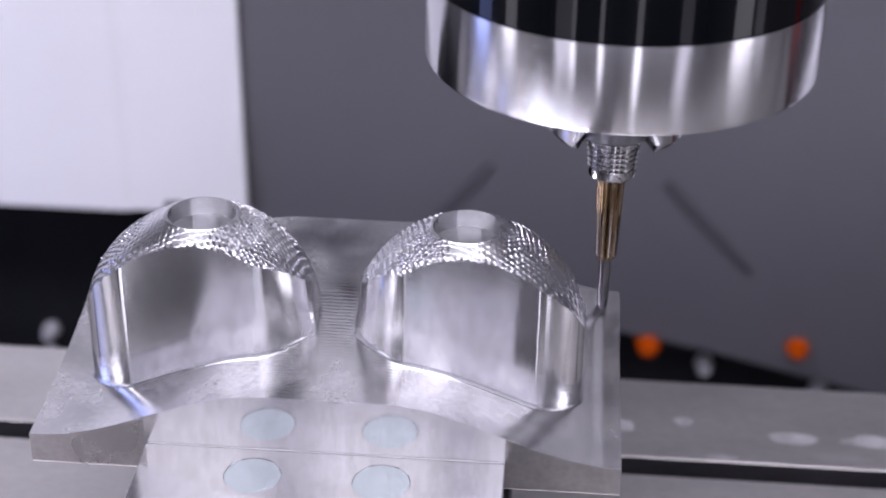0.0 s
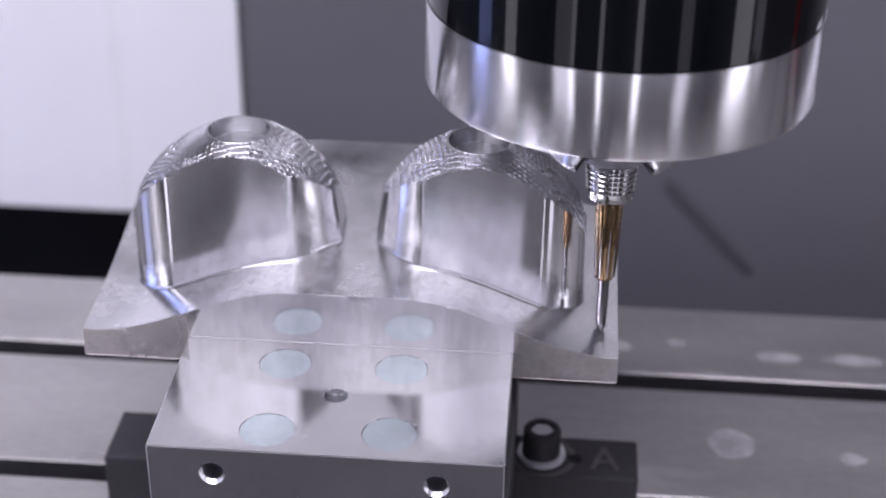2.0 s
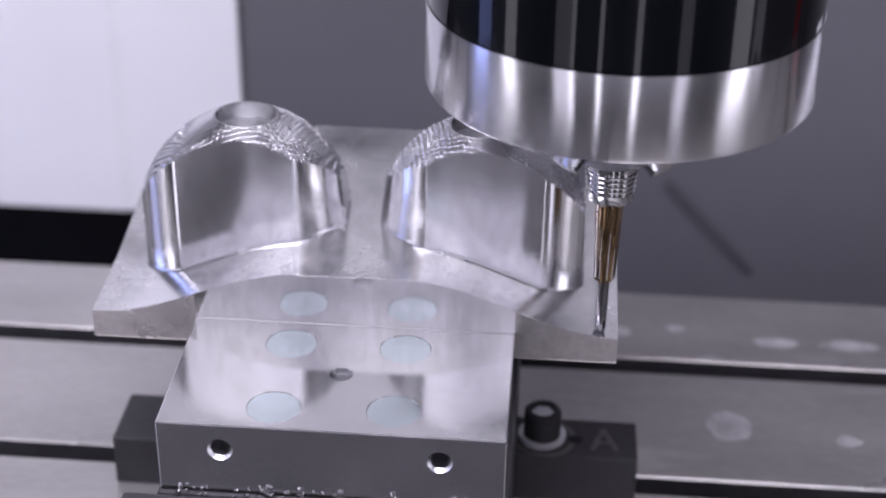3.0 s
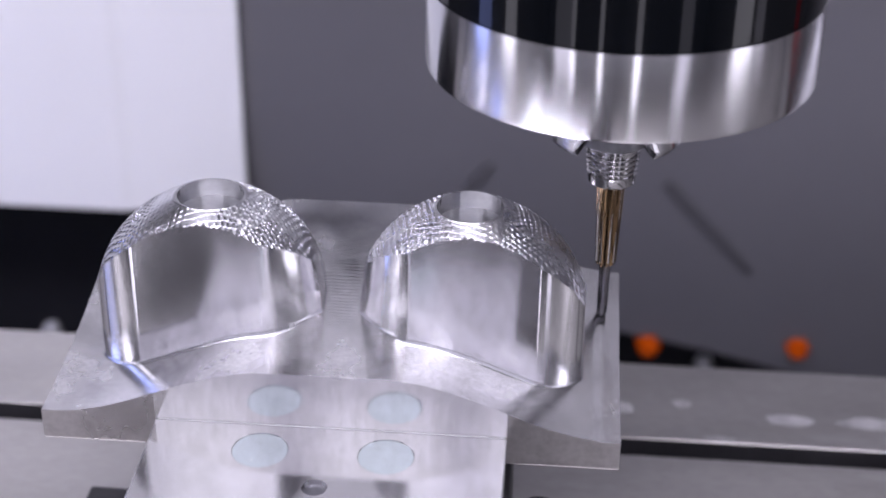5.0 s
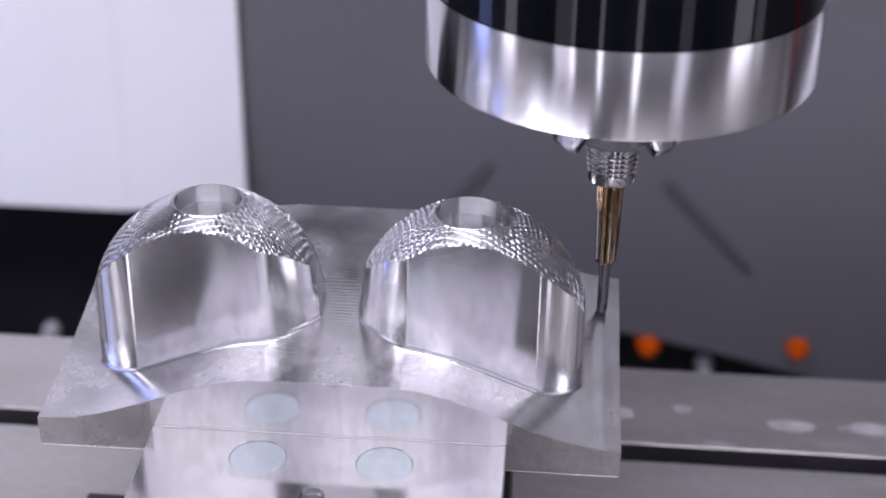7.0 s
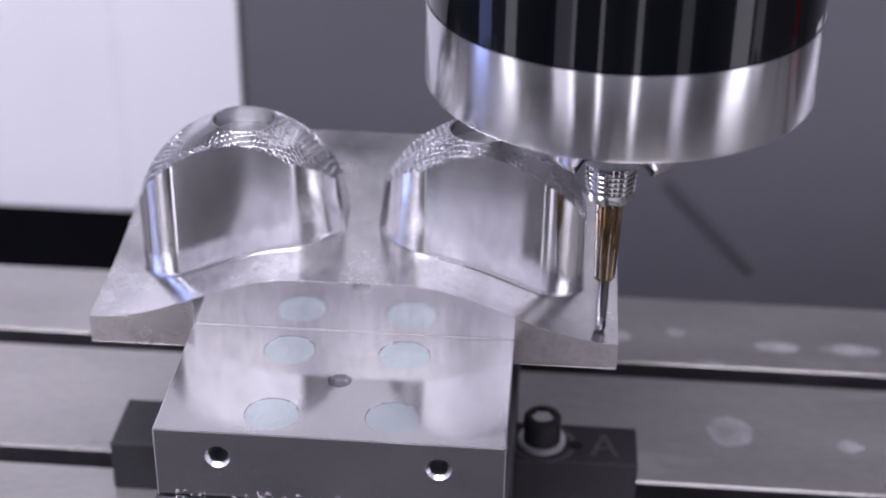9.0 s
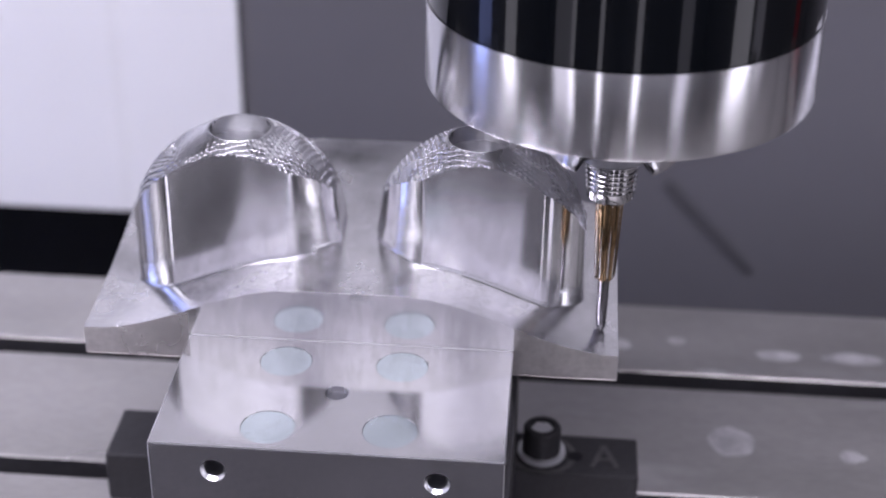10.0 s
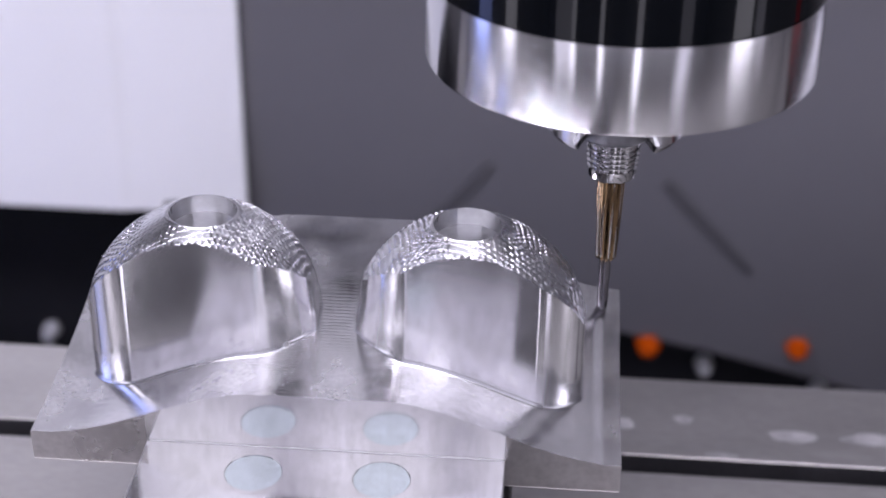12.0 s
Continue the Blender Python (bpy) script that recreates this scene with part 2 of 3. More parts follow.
for x, foot, z in (leaned(36.1, WY, -124.5), leaned(105.6, WY, -121.6)):
    o = thing("orange_cap", (x, foot, z), "orange plastic cap on the grey sheet", "cap", "orange caps")
    bm = lathe([(0, 6), (4.0, 5.6), (5.4, 4), (5.7, 0), (6.0, 0), (6.0, -8), (0, -8)], n=6)
    bm.transform(Matrix.Translation((x, foot - 1, z)) @ Matrix.Rotation(radians(90), 4, "X"))
    part("cap", bm, ORANGE, o, smooth=40)

MOVING_Y, MOVING_Z = [], []

# ---- machine table with tee slots ----
table = thing("machine_table", (-40, -45, -45), "ground steel machine table with tee slots and stains", "machine table")


STAINS = ((30.3, 63.1, 2.8, 2.4), (63.0, 57.0, 7.2, 3.2), (88.0, 57.6, 9.5, 3.4), (44.2, 8.6, 7.0, 7.0), (79.8, 3.7, 4.0, 3.0),
          (40.5, 45.6, 5.0, 1.4), (12.0, 59.0, 3.0, 3.0))
SLOTS, W = (-149.5, -86.5, -23.5, 39.5), 4.1
# Near-black body stands in for the shade down in the slots.
part("body", box((-420, -175, -45), (420, 84.5, -15)), OXIDE_AND_SHADE, table, "near-black tee-slot bottoms, shade put into the colour")
edges = [-175.0, *SLOTS, 84.5]
lands = []
for a, b in zip(edges, edges[1:]):
    near, far = (a + W if a in SLOTS else a), (b - W if b in SLOTS else b)
    nin, fin = (a + 7.5 if a in SLOTS else a), (b - 7.5 if b in SLOTS else b)
    c = {-23.5: 0.6, 39.5: 0.35}.get(a, 0.2)
    land = part("land", prism([(nin, -15), (nin, -9), (near, -9), (near, -c), (near + c, 0), (far - c, 0), (far, -c), (far, -9), (fin, -9), (fin, -15)],
                       0, -420, 420), TABLE, table)
    lands.append(land)
# Upright and under faces turned near-black to imitate shade in the slots.
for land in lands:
    land.data.materials.append(OXIDE_AND_SHADE)
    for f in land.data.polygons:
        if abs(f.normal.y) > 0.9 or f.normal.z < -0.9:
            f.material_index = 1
MOVING_Y.append(table)

STAIN = material("dried_coolant", (0.52, 0.51, 0.515), 0.38, 0.5, 0.1, 500, 0.25, 120)
for x, y, a, b in STAINS:
    bm = bmesh.new()
    ring = []
    for k in range(28):
        t = 2 * math.pi * k / 28
        r = 1 + 0.28 * noise.noise(Vector((math.cos(t) * 1.3 + x, math.sin(t) * 1.3 + y, 0)))
        ring.append(bm.verts.new((x + a * r * math.cos(t), y + b * r * math.sin(t), 0.03)))
    bm.faces.new(ring)
    part("stain", bm, STAIN, table, "pale dried coolant stain")

# ---- clamping base under the fixture block ----
base = thing("clamp_base", (-62, -60, 0), "black oxide vise base under the aluminium block", "vise")
part("body", box((-104, -104, 0), (-20.5, -10, TOP - 19.5), 1.0), OXIDE_AND_SHADE, base)
# Unseen front extension, added so the block's front face mirrors something dark.
part("jaw", box((-112, -190, 0), (-12, -104.1, TOP - 19.5), 1.0), OXIDE_AND_SHADE, base)
MOVING_Y.append(base)
jaw = thing("left_clamp", (-123, -30, 0), "plain black oxide clamp block on the table", "clamp", "clamps")
part("body", box((-135.6, -36.8, 0), (-104.2, -14.5, 16), 0.8), OXIDE_AND_SHADE, jaw)
MOVING_Y.append(jaw)
jaw = thing("right_clamp", (-4, -28, 0), "black oxide clamp block with a socket screw", "clamp", "clamps")
part("body", box((-21, -33.4, 0), (14, -14.9, 16), 0.8), OXIDE_AND_SHADE, jaw)
for x0, y0, x1, y1 in ((1.2, -29.5, 4.4, -19.5), (4.4, -19.5, 8.2, -29.5), (2.6, -26.0, 6.6, -26.0)):
    ln = math.hypot(x1 - x0, y1 - y0)
    px, py = -(y1 - y0) / ln * 0.7, (x1 - x0) / ln * 0.7
    part("scratch", prism([(x0 + px, y0 + py), (x1 + px, y1 + py), (x1 - px, y1 - py), (x0 - px, y0 - py)], 2, 16.0, 16.12 + 0.02 * x0), WORN, jaw, "worn grey scrape")
# Flat black disc painted in place of the shade inside a hole.
part("hole", lathe([(2.1, 16.06), (2.1, 16.14), (0, 16.14)], (-3.6, -25.2), 24), BLACK, jaw, "flat black disc for the dark of a hole")
part("smear", lathe([(7.6, 16.04), (8.9, 16.10), (9.3, 16.04)], (-12.6, -25.0), 40), WORN, jaw, "pale ring of wear round the screw")
part("washer", lathe([(0, 16), (6.8, 16), (6.8, 17.2), (0, 17.2)], (-13.2, -24.2), 32), BOLT, jaw)
# Zinc-coloured disc stands in for the reflection in the screw's socket.
part("socket", lathe([(3.15, 24.6), (0, 24.4)], (-13.2, -24.2), 6), BOLT, jaw, "light disc for the reflection in the socket")
part("screw", lathe([(0, 23.7), (3.2, 23.7), (3.2, 25.3), (4.7, 25.3), (5.3, 24.6), (5.3, 17.2), (0, 17.2)], (-13.2, -24.2), 32), OXIDE_AND_SHADE, jaw, "black socket screw", smooth=30)
MOVING_Y.append(jaw)

# ---- fixture block ----
BX0, BX1, BY0, BY1, BZ = -103.2, -21.5, -102.7, -57.2, TOP - 19.3
block = thing("fixture_block", (-62.4, -60, BZ), "bright ground aluminium fixture block with pale plugs and holes", "fixture block")
def holed_face(bm, rect, holes, put):
    """A flat face with round holes: put turns two coordinates and a depth into a place. Returns nothing; walls go in by depth."""
    def loop(pts):
        vs = [bm.verts.new(put(a, b, 0)) for a, b in pts]
        es = [bm.edges.new((vs[k], vs[(k + 1) % len(vs)])) for k in range(len(vs))]
        return vs, es
    edges = []
    x0, y0, x1, y1 = rect
    edges += loop([(x0, y0), (x1, y0), (x1, y1), (x0, y1)])[1]
    for cx, cy, r, deep in holes:
        ring = [(cx + r * math.cos(2 * math.pi * k / 32), cy + r * math.sin(2 * math.pi * k / 32)) for k in range(32)]
        vs, es = loop(ring)
        edges += es
        low = [bm.verts.new(put(a, b, deep)) for a, b in ring]
        for k in range(32):
            q = (k + 1) % 32
            bm.faces.new((vs[k], vs[q], low[q], low[k]))
        bm.faces.new(low)
    bmesh.ops.triangle_fill(bm, edges=edges, use_beauty=True, use_dissolve=False)


PLUGS = ((-77.0, -66.8), (-48.4, -66.6), (-76.8, -94.2), (-48.5, -93.2))
g = 0.3
core = bmesh.new()
holed_face(core, (BX0 + g, BY0 + g, BX1 - g, BY1 - g), [(x, y, 6.45, 1.2) for x, y in PLUGS] + [(-62.8, -79.2, 2.85, 3.5)],
           lambda a, b, d: (a, b, TOP - d))
holed_face(core, (BX0 + g, BZ + g, BX1 - g, TOP - g), [(-88.3, TOP - 7.0, 3.0, 12), (-36.8, TOP - 7.0, 3.0, 12)],
           lambda a, b, d: (a, BY0 + d, b))
cor = {}
for x in (BX0, BX1):
    for y in (BY0, BY1):
        for zz in (BZ, TOP):
            sx, sy, sz = (1 if x == BX0 else -1), (1 if y == BY0 else -1), (1 if zz == BZ else -1)
            cor[x, y, zz] = ((x, y + sy * g, zz + sz * g), (x + sx * g, y, zz + sz * g), (x + sx * g, y + sy * g, zz))


def quad(*pts):
    core.faces.new([core.verts.new(p) for p in pts])


for x in (BX0, BX1):
    quad(*(cor[x, y, zz][0] for y, zz in ((BY0, BZ), (BY1, BZ), (BY1, TOP), (BY0, TOP))))
    for zz in (BZ, TOP):
        quad(cor[x, BY0, zz][0], cor[x, BY1, zz][0], cor[x, BY1, zz][2], cor[x, BY0, zz][2])
    for y in (BY0, BY1):
        quad(cor[x, y, BZ][0], cor[x, y, TOP][0], cor[x, y, TOP][1], cor[x, y, BZ][1])
for y in (BY0, BY1):
    for zz in (BZ, TOP):
        quad(cor[BX0, y, zz][1], cor[BX1, y, zz][1], cor[BX1, y, zz][2], cor[BX0, y, zz][2])
quad(*(cor[x, BY1, zz][1] for x, zz in ((BX0, BZ), (BX1, BZ), (BX1, TOP), (BX0, TOP))))
quad(*(cor[x, y, BZ][2] for x, y in ((BX0, BY0), (BX1, BY0), (BX1, BY1), (BX0, BY1))))
body = part("body", core, BLOCK, block)
body.data.materials.append(EDGE_GLINT)
body.data.materials.append(HEADER)
# Outer chamfers imitate glints with paler metal; the rear top chamfer is grey.
for f in body.data.polygons:
    if max(abs(c) for c in f.normal) < 0.8 and f.normal.y < 0.3:
        f.material_index = 1
    elif f.normal.y > 0.5 and f.normal.z > 0.5:
        f.material_index = 2
for x, y in PLUGS:
    part("plug", lathe([(0, TOP - 0.1), (6.3, TOP - 0.1), (6.38, TOP - 0.2), (6.38, TOP - 1.1), (0, TOP - 1.1)], (x, y), 48), PLUG, block, "pale flush plug", smooth=30)
part("seam_fillet", prism([(BY1 - 0.08, TOP - 0.02), (BY1 + 0.09, TOP - 0.05), (BY1 + 0.09, TOP + 0.05)], 0, BX0 + 0.4, BX1 - 0.4), HEADER, block, "dull narrow seam")
for x in (-88.3, -36.8):
    bm = lathe([(2.98, 0), (0, 0)], n=32)
    bm.transform(Matrix.Translation((x, BY0 + 8.0, TOP - 7.0)) @ Matrix.Rotation(radians(90), 4, "X"))
    lip = lathe([(2.98, 0), (2.35, -1.0), (2.3, -7.9)], n=32)
    lip.transform(Matrix.Translation((x, BY0 + 0.02, TOP - 7.0)) @ Matrix.Rotation(radians(90), 4, "X"))
    part("hole_lip", lip, EDGE_GLINT, block, "bright countersunk lip", smooth=30)
    # Near-black disc imitates the shade deep in the hole.
    part("hole_bottom", bm, OXIDE_AND_SHADE, block, "near-black disc for the shade in a drilled hole")
part("hole_bottom", lathe([(2.83, TOP - 1.3), (0, TOP - 1.6)], (-62.8, -79.2), 32), HOLE, block, "dull bottom of the middle hole")
part("pedestal", box((BX0 + 0.3, BY1 + 0.01, BZ), (BX1 - 0.3, -8, TOP - 7.4), 0.3), BLOCK, block)
MOVING_Y.append(block)

# ---- workpiece ----
PX0, PX1, PY0, PY1, PZ = -130.3, 4.45, -57.1, 6.0, TOP - 7.3
MID = (PX0 + PX1) / 2


def swell(x, y):
    """Height of the milled deck over the block."""
    u = min(max((abs(x - MID) - 14) / 51, 0), 1)
    s = 1 - u * u * (3 - 2 * u)
    fresh = 0.3 if x > -1.2 else 0.0
    return 0.6 - fresh + 13.6 * s + 0.00212 * (y + 56.2) ** 2 * (1 + 0.40 * s)


def deck_plate():
    bm = bmesh.new()
    nx, ny = 140, 64
    c = 0.008
    grid = [[bm.verts.new((PX0 + c + (PX1 - PX0 - 2 * c) * i / nx, PY0 + c + (PY1 - PY0 - 2 * c) * j / ny, 0)) for j in range(ny + 1)] for i in range(nx + 1)]
    for row in grid:
        for v in row:
            v.co.z = TOP + swell(v.co.x, v.co.y)
    for i in range(nx):
        for j in range(ny):
            bm.faces.new((grid[i][j], grid[i + 1][j], grid[i + 1][j + 1], grid[i][j + 1]))
    rim = [grid[i][0] for i in range(nx)] + [grid[nx][j] for j in range(ny)] + [grid[i][ny] for i in range(nx, 0, -1)] + [grid[0][j] for j in range(ny, 0, -1)]
    mid = Vector(((PX0 + PX1) / 2, (PY0 + PY1) / 2, 0))

    def out(v, k, z):
        x = v.co.x + (k * math.copysign(1, v.co.x - mid.x) if min(v.co.x - PX0, PX1 - v.co.x) < c + 0.01 else 0)
        y = v.co.y + (k * math.copysign(1, v.co.y - mid.y) if min(v.co.y - PY0, PY1 - v.co.y) < c + 0.01 else 0)
        return bm.verts.new((x, y, z))

    rings = [rim, [out(v, c, v.co.z - c) for v in rim], [out(v, c, PZ + 0.5) for v in rim], [out(v, -0.2, PZ) for v in rim]]
    for a, b in zip(rings[:1], rings[1:2]):
        for i in range(len(a)):
            j = (i + 1) % len(a)
            bm.faces.new((a[i], b[i], b[j], a[j]))
    pts = [[tuple(v.co) for v in r] for r in rings[1:]]
    for v in rings[2] + rings[3]:
        bm.verts.remove(v)
    rough, fine = bmesh.new(), bmesh.new()
    for a, b in zip(pts, pts[1:]):
        for i in range(len(a)):
            j = (i + 1) % len(a)
            front = a[i][1] < PY0 + 0.5 and a[j][1] < PY0 + 0.5 and BX0 - 0.5 < a[i][0] < BX1 - 0.5
            t = fine if front else rough
            t.faces.new([t.verts.new(p) for p in (a[i], b[i], b[j], a[j])])
    rough.faces.new([rough.verts.new(p) for p in pts[-1]])
    for t in (rough, fine):
        bmesh.ops.remove_doubles(t, verts=t.verts, dist=0.001)
    return bm, rough, fine


def lobe(mirror):
    """A rounded block with a domed, scalloped top; returns its wall and its dome."""
    cx, cy, hx, hy, hin = -94.2, -27.2, 26.8, 14.6, 25.2   # hin: half width towards the other lobe
    outer, inner = (11.0, 7.6, 1.5), (11.5, 10.0, 1.3)   # corner radii in x and y and bulge, away from and towards the other lobe
    pc, pr, pz = (-93.2, -30.2), 7.8, 45.3
    n, m = 720, 140

    def outline(a):
        dx, dy = math.cos(a), math.sin(a)
        lo, hi = 0.0, 80.0
        for _ in range(30):
            k = (lo + hi) / 2
            rad = inner if pc[0] + dx * k > cx else outer
            x, y = abs(pc[0] + dx * k - cx), abs(pc[1] + dy * k - cy)
            wide = hin if rad is inner else hx
            qx, qy = max(x - (wide - rad[0]), 0) / rad[0], max(y - (hy - rad[1]), 0) / rad[1]
            inside = qx ** rad[2] + qy ** rad[2] < 1 and x < wide and y < hy
            lo, hi = (k, hi) if inside else (lo, k)
        return pc[0] + dx * lo, pc[1] + dy * lo

    def dome(x, y):
        kx = 1.06 if x < pc[0] else 1.0
        d2 = ((x - pc[0]) / kx) ** 2 + (y - pc[1]) ** 2
        crown = 2.9 * math.exp(-d2 / 72)
        lim = 25.8
        if d2 < lim * lim:
            return 18.65 + math.sqrt(26.6 ** 2 - d2) + crown
        return 18.65 + math.sqrt(26.6 ** 2 - lim * lim) - (math.sqrt(d2) - lim) * 3.0

    def place(x, y, z):
        return (2 * MID - x if mirror else x, y, TOP + z)

    ring = [outline(2 * math.pi * i / n) for i in range(n)]
    top = bmesh.new()
    rows = []
    for j in range(m + 1):
        s = j / m
        row = []
        for i in range(n):
            a = 2 * math.pi * i / n
            x0, y0 = pc[0] + pr * math.cos(a), pc[1] + pr * math.sin(a)
            x, y = x0 + (ring[i][0] - x0) * s, y0 + (ring[i][1] - y0) * s
            z = dome(x, y)
            wob = 0.5 * noise.noise(Vector((x * 0.25, y * 0.25, 3)))
            p, q = (x + 0.35 * y) / 1.45 + wob, (y - 0.25 * x) / 1.35 + wob
            row_q = math.floor(q)
            lap = q - row_q
            cell = abs(math.sin(math.pi * (p + 0.5 * row_q))) * 1.05 + 0.85 * lap ** 1.6 + 0.3 * noise.noise(Vector((x * 0.9, y * 0.9, 0)))
            fade = min(1, max(0.1, (x - pc[0] - 1) / 7, min(0.5, (pc[0] - x - (7 if mirror else 12)) / 9)))
            start = 0.62 if abs(x - pc[0]) > 8 else 0.8
            fade = max(fade, 0.75 * min(1, max(0, (s - start) / 0.2))) * min(1, s * 9)
            z += 0.37 * fade * (1.0 - cell)
            k = min(1, s * 14)
            z = pz + (z - pz) * k
            row.append(top.verts.new(place(x, y, z)))
        rows.append(row)
    for a, b in zip(rows, rows[1:]):
        for i in range(n):
            top.faces.new((a[i], a[(i + 1) % n], b[(i + 1) % n], b[i]))
    edge = [tuple(v.co) for v in rows[-1]]
    well = bmesh.new()
    c = place(pc[0], pc[1], 0)
    lathe([(pr, TOP + pz), (pr, TOP + pz - 4.3)], (c[0], c[1]), 288, well)
    for v in well.verts:   # fine upright chatter marks
        a = math.atan2(v.co.y - c[1], v.co.x - c[0])
        k = 1 + 0.0025 * math.cos(26 * a) * (1 + 0.6 * math.sin(5 * a))
        v.co.x, v.co.y = c[0] + (v.co.x - c[0]) * k, c[1] + (v.co.y - c[1]) * k
    pan = lathe([(pr, TOP + pz - 4.3), (0, TOP + pz - 4.3)], (c[0], c[1]), 96)
    side = bmesh.new()
    ups = []
    ctr = Vector((2 * MID - cx if mirror else cx, cy))
    for kind in ("top", 3.0, 0.8, 0.45, 0.2, -0.1, -0.6):
        row = []
        for x, y, z in edge:
            if kind == "top":
                row.append(side.verts.new((x, y, z)))
            else:
                out = {3.0: 0.0, 0.8: 0.0, 0.45: 0.06, 0.2: 0.2, -0.1: 0.5, -0.6: 0.9}[kind]
                v = Vector((x, y)) - ctr
                rad = inner if (v.x > 0) != mirror else outer
                qx, qy = max(abs(v.x) - ((hin if rad is inner else hx) - rad[0]), 0) / rad[0], max(abs(v.y) - (hy - rad[1]), 0) / rad[1]
                d = Vector((math.copysign(qx ** (rad[2] - 1) / rad[0], v.x), math.copysign(qy ** (rad[2] - 1) / rad[1], v.y)))
                d = d.normalized() if d.length > 1e-6 else Vector((0, 0))
                lean = 1.4 * max(0.0, d.x if not mirror else -d.x) ** 2
                xx, yy = x + d.x * (out + lean), y + d.y * out
                row.append(side.verts.new((xx, yy, TOP + swell(xx, yy) + kind)))
        ups.append(row)
    for a, b in zip(ups[:3], ups[1:3]):
        for i in range(n):
            side.faces.new((a[i], a[(i + 1) % n], b[(i + 1) % n], b[i]))
    foot = bmesh.new()
    rows = [[foot.verts.new(v.co) for v in r] for r in ups[2:]]
    for a, b in zip(rows, rows[1:]):
        for i in range(n):
            foot.faces.new((a[i], a[(i + 1) % n], b[(i + 1) % n], b[i]))
    for r in ups[3:]:
        for v in r:
            side.verts.remove(v)
    return top, side, well, pan, foot


work = thing("workpiece", (-62.9, -25, PZ), "freshly milled bright aluminium part with two domed lobes", "workpiece")
deck, rough, fine = deck_plate()
plate = part("deck", deck, ALU, work, "swelling milled deck", smooth=40)
plate.data.materials.append(EDGE_GLINT)
# Paler metal on the right-hand rim imitates its glint line.
for f in plate.data.polygons:
    if (f.normal.x > 0.55 or f.normal.y < -0.55) and f.center.x > 0.040:
        f.material_index = 1
part("sawn_edge", rough, ALU_RAW, work, "matt sawn edges of the plate", smooth=12)
part("front_face", fine, FACE, work, "polished upright face over the block")
for mirror in (False, True):
    top, side, well, pan, foot = lobe(mirror)
    w = part("lobe", side, ALU_WALL, work, "upright polished lobe wall", smooth=60)
    part("dome", top, KNURL, w, "scalloped domed top", smooth=60)
    part("fillet", foot, KNURL, w, "bright narrow fillet at the foot", smooth=60)
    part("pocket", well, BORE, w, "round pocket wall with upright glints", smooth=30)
    part("pocket_floor", pan, PAN, w, "flat pocket floor")
MOVING_Y.append(work)

# ---- spindle ----
spin = thing("spindle", (0, 0, TOP + 76), "polished steel spindle nose with a black upper sleeve", "spindle")
z = TOP
part("sleeve", lathe([(44.7, z + 96.30), (44.7, z + 316.56), (0, z + 316.56)], n=160), DARK_STEEL, spin, "glossy black sleeve", smooth=30)
part("nose_ring", lathe([(44.7, z + 96.30), (45, z + 96.30), (45, z + 77.2), (44.6, z + 76.5), (43.8, z + 76.3), (17, z + 76.0), (0, z + 76.0)], n=160), STEEL, spin, "polished steel ring", smooth=30)


def nut():
    """A flange with a wide keyway at front and rear."""
    bm = bmesh.new()
    n = 144
    rings = []
    for r, h in ((16.2, 77.3), (16.2, 58.6), (15.2, 57.2), (10.5, 57.0), (7.6, 58.2), (7.6, 77.3)):
        row = []
        for i in range(n):
            a = 2 * math.pi * i / n
            x, y = r * math.cos(a), r * math.sin(a)
            wide = 6.2 + (r - 7.6) * 0.32
            if abs(x) < wide:
                y = math.copysign(min(abs(y), 3.0), y)
            row.append(bm.verts.new((x, y, z + h)))
        rings.append(row)
    for a, b in zip(rings, rings[1:]):
        for i in range(n):
            bm.faces.new((a[i], a[(i + 1) % n], b[(i + 1) % n], b[i]))
    return bm


# Pale fins added in place of the glints along the keyway's edges.
for side in (-1, 1):
    bm = bmesh.new()
    lo = [(6.5, -8.2), (7.2, -8.2), (9.8, -14.2), (8.9, -14.7)]
    a = [bm.verts.new((side * x, y, z + 60.0)) for x, y in lo]
    b = [bm.verts.new((side * x * 0.74, y + 0.6, z + 66)) for x, y in lo]
    bm.faces.new(a)
    bm.faces.new(b[::-1])
    for i in range(4):
        bm.faces.new((a[i], b[i], b[(i + 1) % 4], a[(i + 1) % 4]))
    part("keyway_glint", bm, EDGE_GLINT, spin, "added pale fin that imitates the glint on a keyway edge")
part("collet_nut", nut(), STEEL, spin, "notched steel clamping nut", smooth=35)
prof = [(6.5, z + 58), (6.5, z + 54.6)]
for k in range(5):
    h = 54.2 - k * 1.3
    r = 6.45 - 0.09 * k
    prof += [(r, z + h), (r - 0.4, z + h - 0.25), (r - 0.4, z + h - 0.75), (r, z + h - 1.0)]
prof += [(5.9, z + 47.6), (5.7, z + 45.5), (5.2, z + 45.0), (0, z + 45.0)]
part("holder", lathe(prof, n=64), HOLDER, spin, "ringed steel tool holder", smooth=30)
# Collet toned dark to imitate the shaded inside of the keyway.
part("collet", lathe([(8.6, z + 76), (8.6, z + 56.6), (8.0, z + 56.0), (0, z + 56.0)], n=64), HOLE, spin, "steel collet, darkened for the shade in the keyway", smooth=30)
shank = lathe([(3.3, z + 47.85), (3.15, z + 40.00), (2.5, z + 22.74), (2.2, z + 22.15), (1.5, z + 21.86), (0, z + 21.86)], n=96)
for v in shank.verts:
    a = math.atan2(v.co.y, v.co.x)
    k = 1 + 0.06 * math.cos(9 * a + 0.6)
    v.co.x, v.co.y = v.co.x * k, v.co.y * k
tool = part("cutter", shank, TOOL, spin, "brown coated cutter shank", smooth=30)
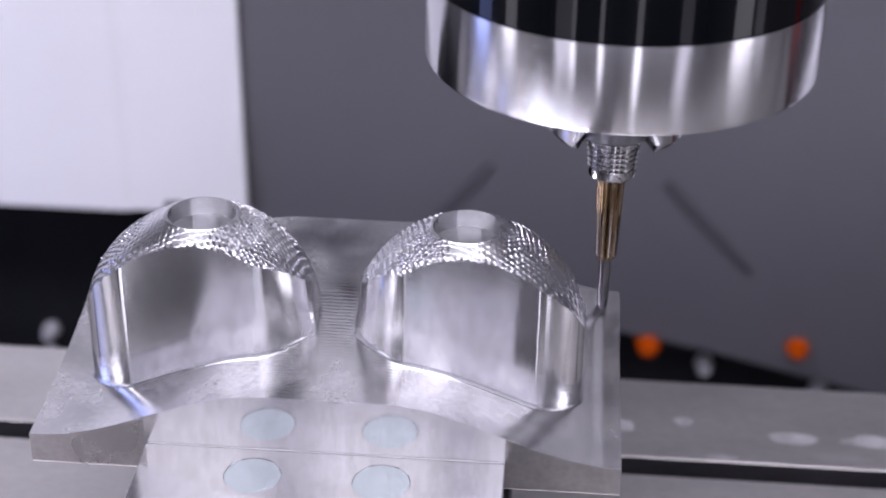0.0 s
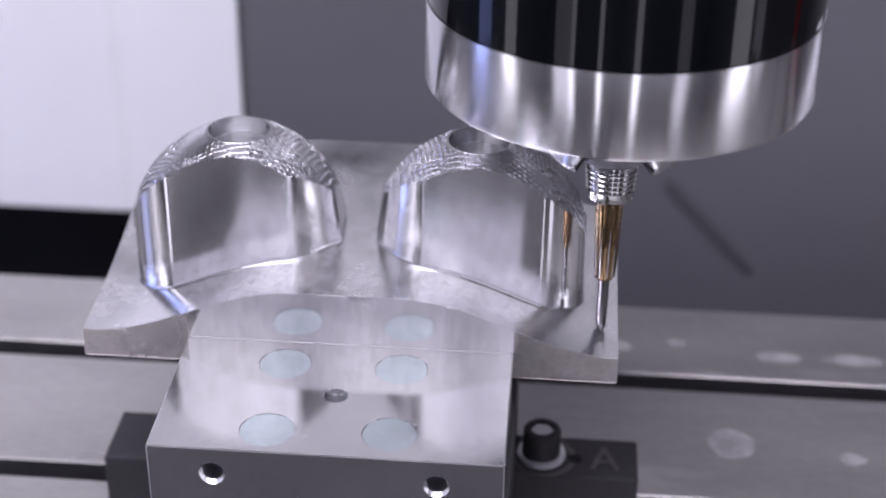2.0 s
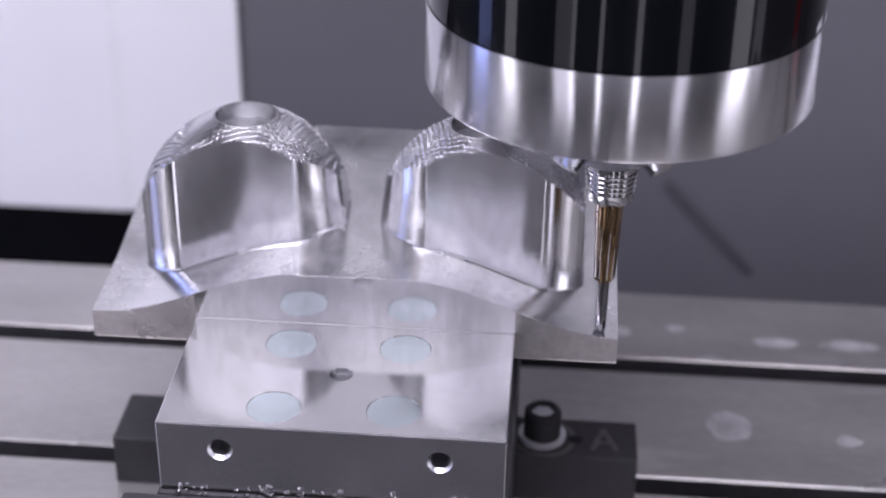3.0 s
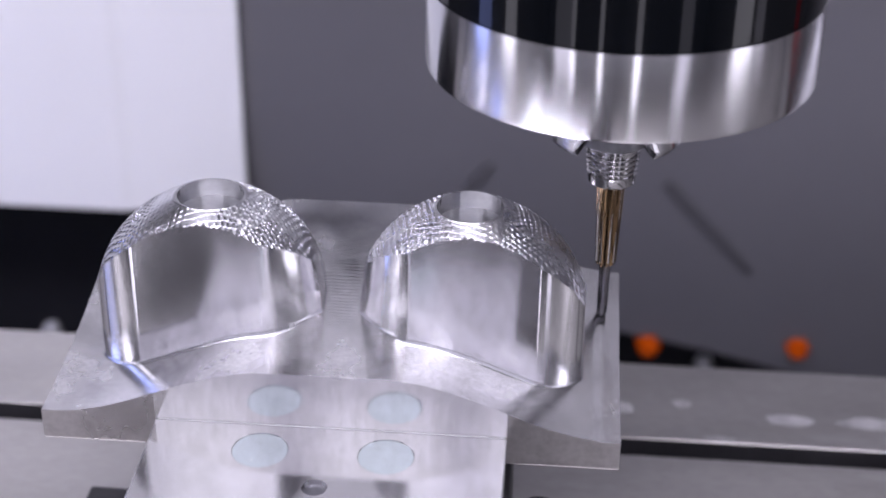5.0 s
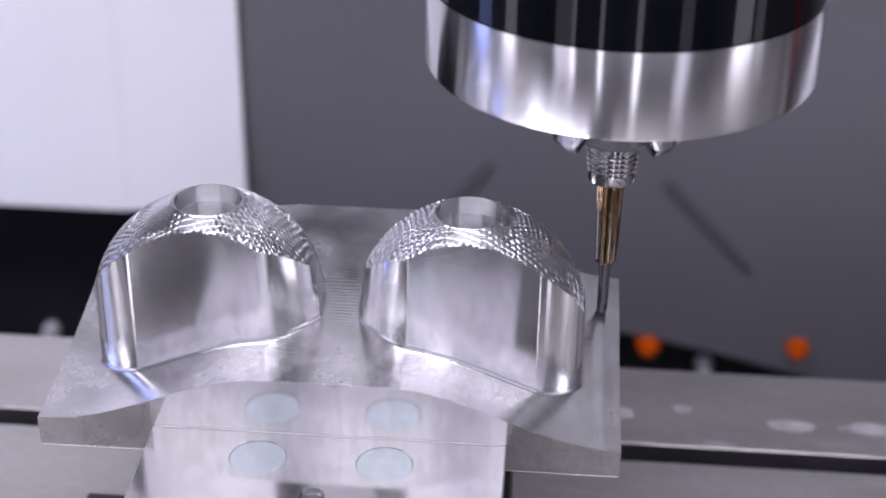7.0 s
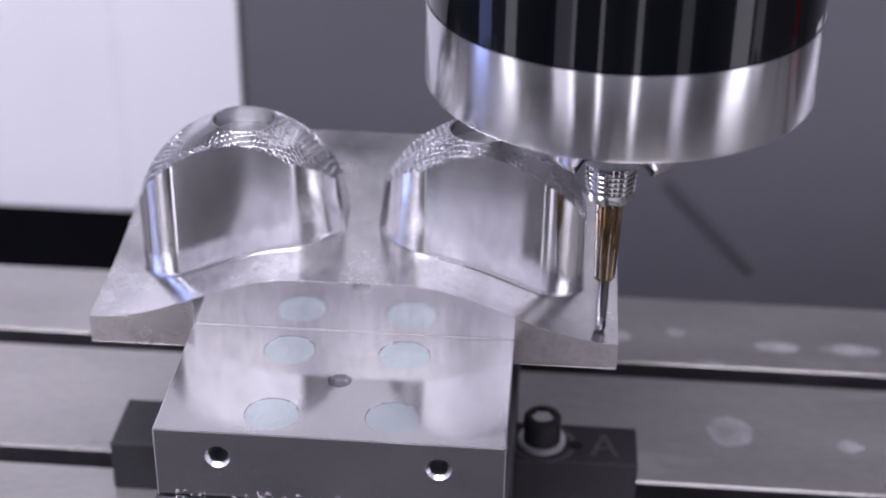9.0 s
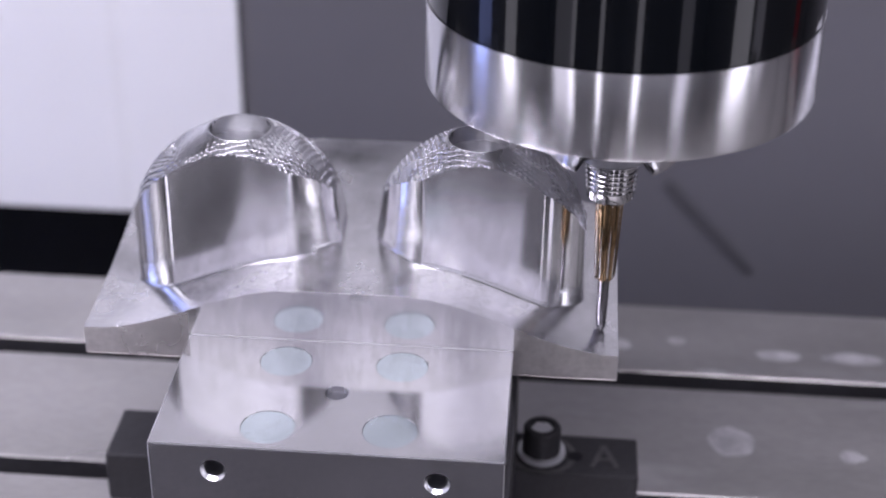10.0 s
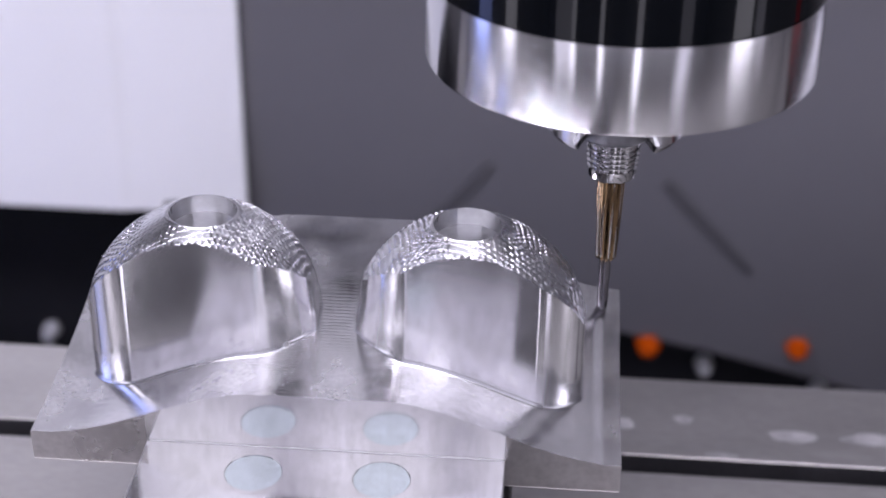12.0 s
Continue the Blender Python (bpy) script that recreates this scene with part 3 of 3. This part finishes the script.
# Pale strips added on the near side imitate streaks of light on the shank.
for az in (-152, -118, -78, -47):
    ca, sa = math.cos(radians(az)), math.sin(radians(az))
    bm = bmesh.new()
    ends = []
    for rr, h in ((3.33, 46.5), (2.66, 23.2)):
        ends.append([bm.verts.new((rr * ca - w * sa + d * ca, rr * sa + w * ca + d * sa, z + h)) for w, d in ((-0.16, -0.3), (0.16, -0.3), (0.10, 0.06), (-0.10, 0.06))])
    bm.faces.new(ends[0])
    bm.faces.new(ends[1][::-1])
    for i in range(4):
        bm.faces.new((ends[0][i], ends[1][i], ends[1][(i + 1) % 4], ends[0][(i + 1) % 4]))
    part("streak_strip", bm, EDGE_GLINT, tool, "added pale strip that imitates a streak of light")
part("flute", lathe([(1.45, z + 22.35), (1.35, z + 13.52), (1.3, z + 8.03), (0.9, z + 7.15), (0, z + 6.95)], n=32), CARBIDE, tool, "dark cutting end", smooth=30)
MOVING_Z.append(spin)

# ---- swarf along the block's foot ----
rng = random.Random(4)
for k in range(26):
    x = -100 + 75 * rng.random()
    chip = thing("metal_chip", (x, BY0 - 1.2, BZ), "tiny curled bright aluminium chip on the vise base", "metal chip", "chips at the block's foot")
    bm = bmesh.new()
    r, turn, start, wide = 0.4 + 0.7 * rng.random(), 2 + 3 * rng.random(), 6.28 * rng.random(), 0.3 + 0.4 * rng.random()
    rows = []
    for i in range(10):
        a = start + turn * i / 9
        rr = r * (1 - 0.04 * i)
        rows.append([bm.verts.new((x + rr * math.cos(a) + w * 0.5, BY0 - 1.2 + w, BZ - 0.3 + r + rr * math.sin(a))) for w in (-wide, wide)])
    for a, b in zip(rows, rows[1:]):
        bm.faces.new((a[0], a[1], b[1], b[0]))
    bmesh.ops.solidify(bm, geom=bm.faces, thickness=0.08)
    part("curl", bm, ALU_WALL, chip)
    MOVING_Y.append(chip)

# table travel and spindle height, in millimetres, by the second
TRAVEL = [(0.0, 0.00), (0.5, 11.18), (1.0, 22.05), (1.5, 33.14), (2.0, 44.58), (2.4, 53.10), (2.5, 54.88), (2.6, 56.10), (2.7, 56.61), (2.8, 56.41), (2.9, 55.37), (3.0, 53.56), (3.2, 49.26), (4.0, 31.53), (4.8, 13.79), (5.0, 9.39), (5.5, -1.76), (5.8, -8.30), (5.9, -10.10), (6.0, -11.01), (6.1, -11.10), (6.2, -10.20), (6.3, -8.20), (6.5, -3.80), (7.0, 6.54), (7.2, 10.94), (8.0, 28.70), (8.8, 46.46), (9.0, 50.86), (9.2, 54.60), (9.3, 55.70), (9.4, 56.20), (9.5, 55.87), (9.6, 54.30), (10.0, 45.66), (10.5, 34.46), (11.0, 23.48), (11.5, 12.21), (12.0, 1.04)]
RISE = [(-12.0, 3.46), (-8.0, 2.12), (-4.0, 0.98), (0.0, -0.01), (6.0, -1.25), (12.0, -2.28), (18.0, -3.16), (24.0, -3.93), (30.0, -4.63), (36.0, -5.25), (42.0, -5.80), (48.0, -6.23), (52.0, -6.43), (57.0, -6.55)]


def motions():
    for ob in MOVING_Y:
        home = ob.matrix_basis.copy()
        walk(ob, [(t, pose(0, d * MM, 0) @ home) for t, d in TRAVEL])
    for ob in MOVING_Z:
        home = ob.matrix_basis.copy()
        walk(ob, [(t, pose(0, 0, float(np.interp(d, [r[0] for r in RISE], [r[1] for r in RISE])) * MM) @ home) for t, d in TRAVEL])


motions()
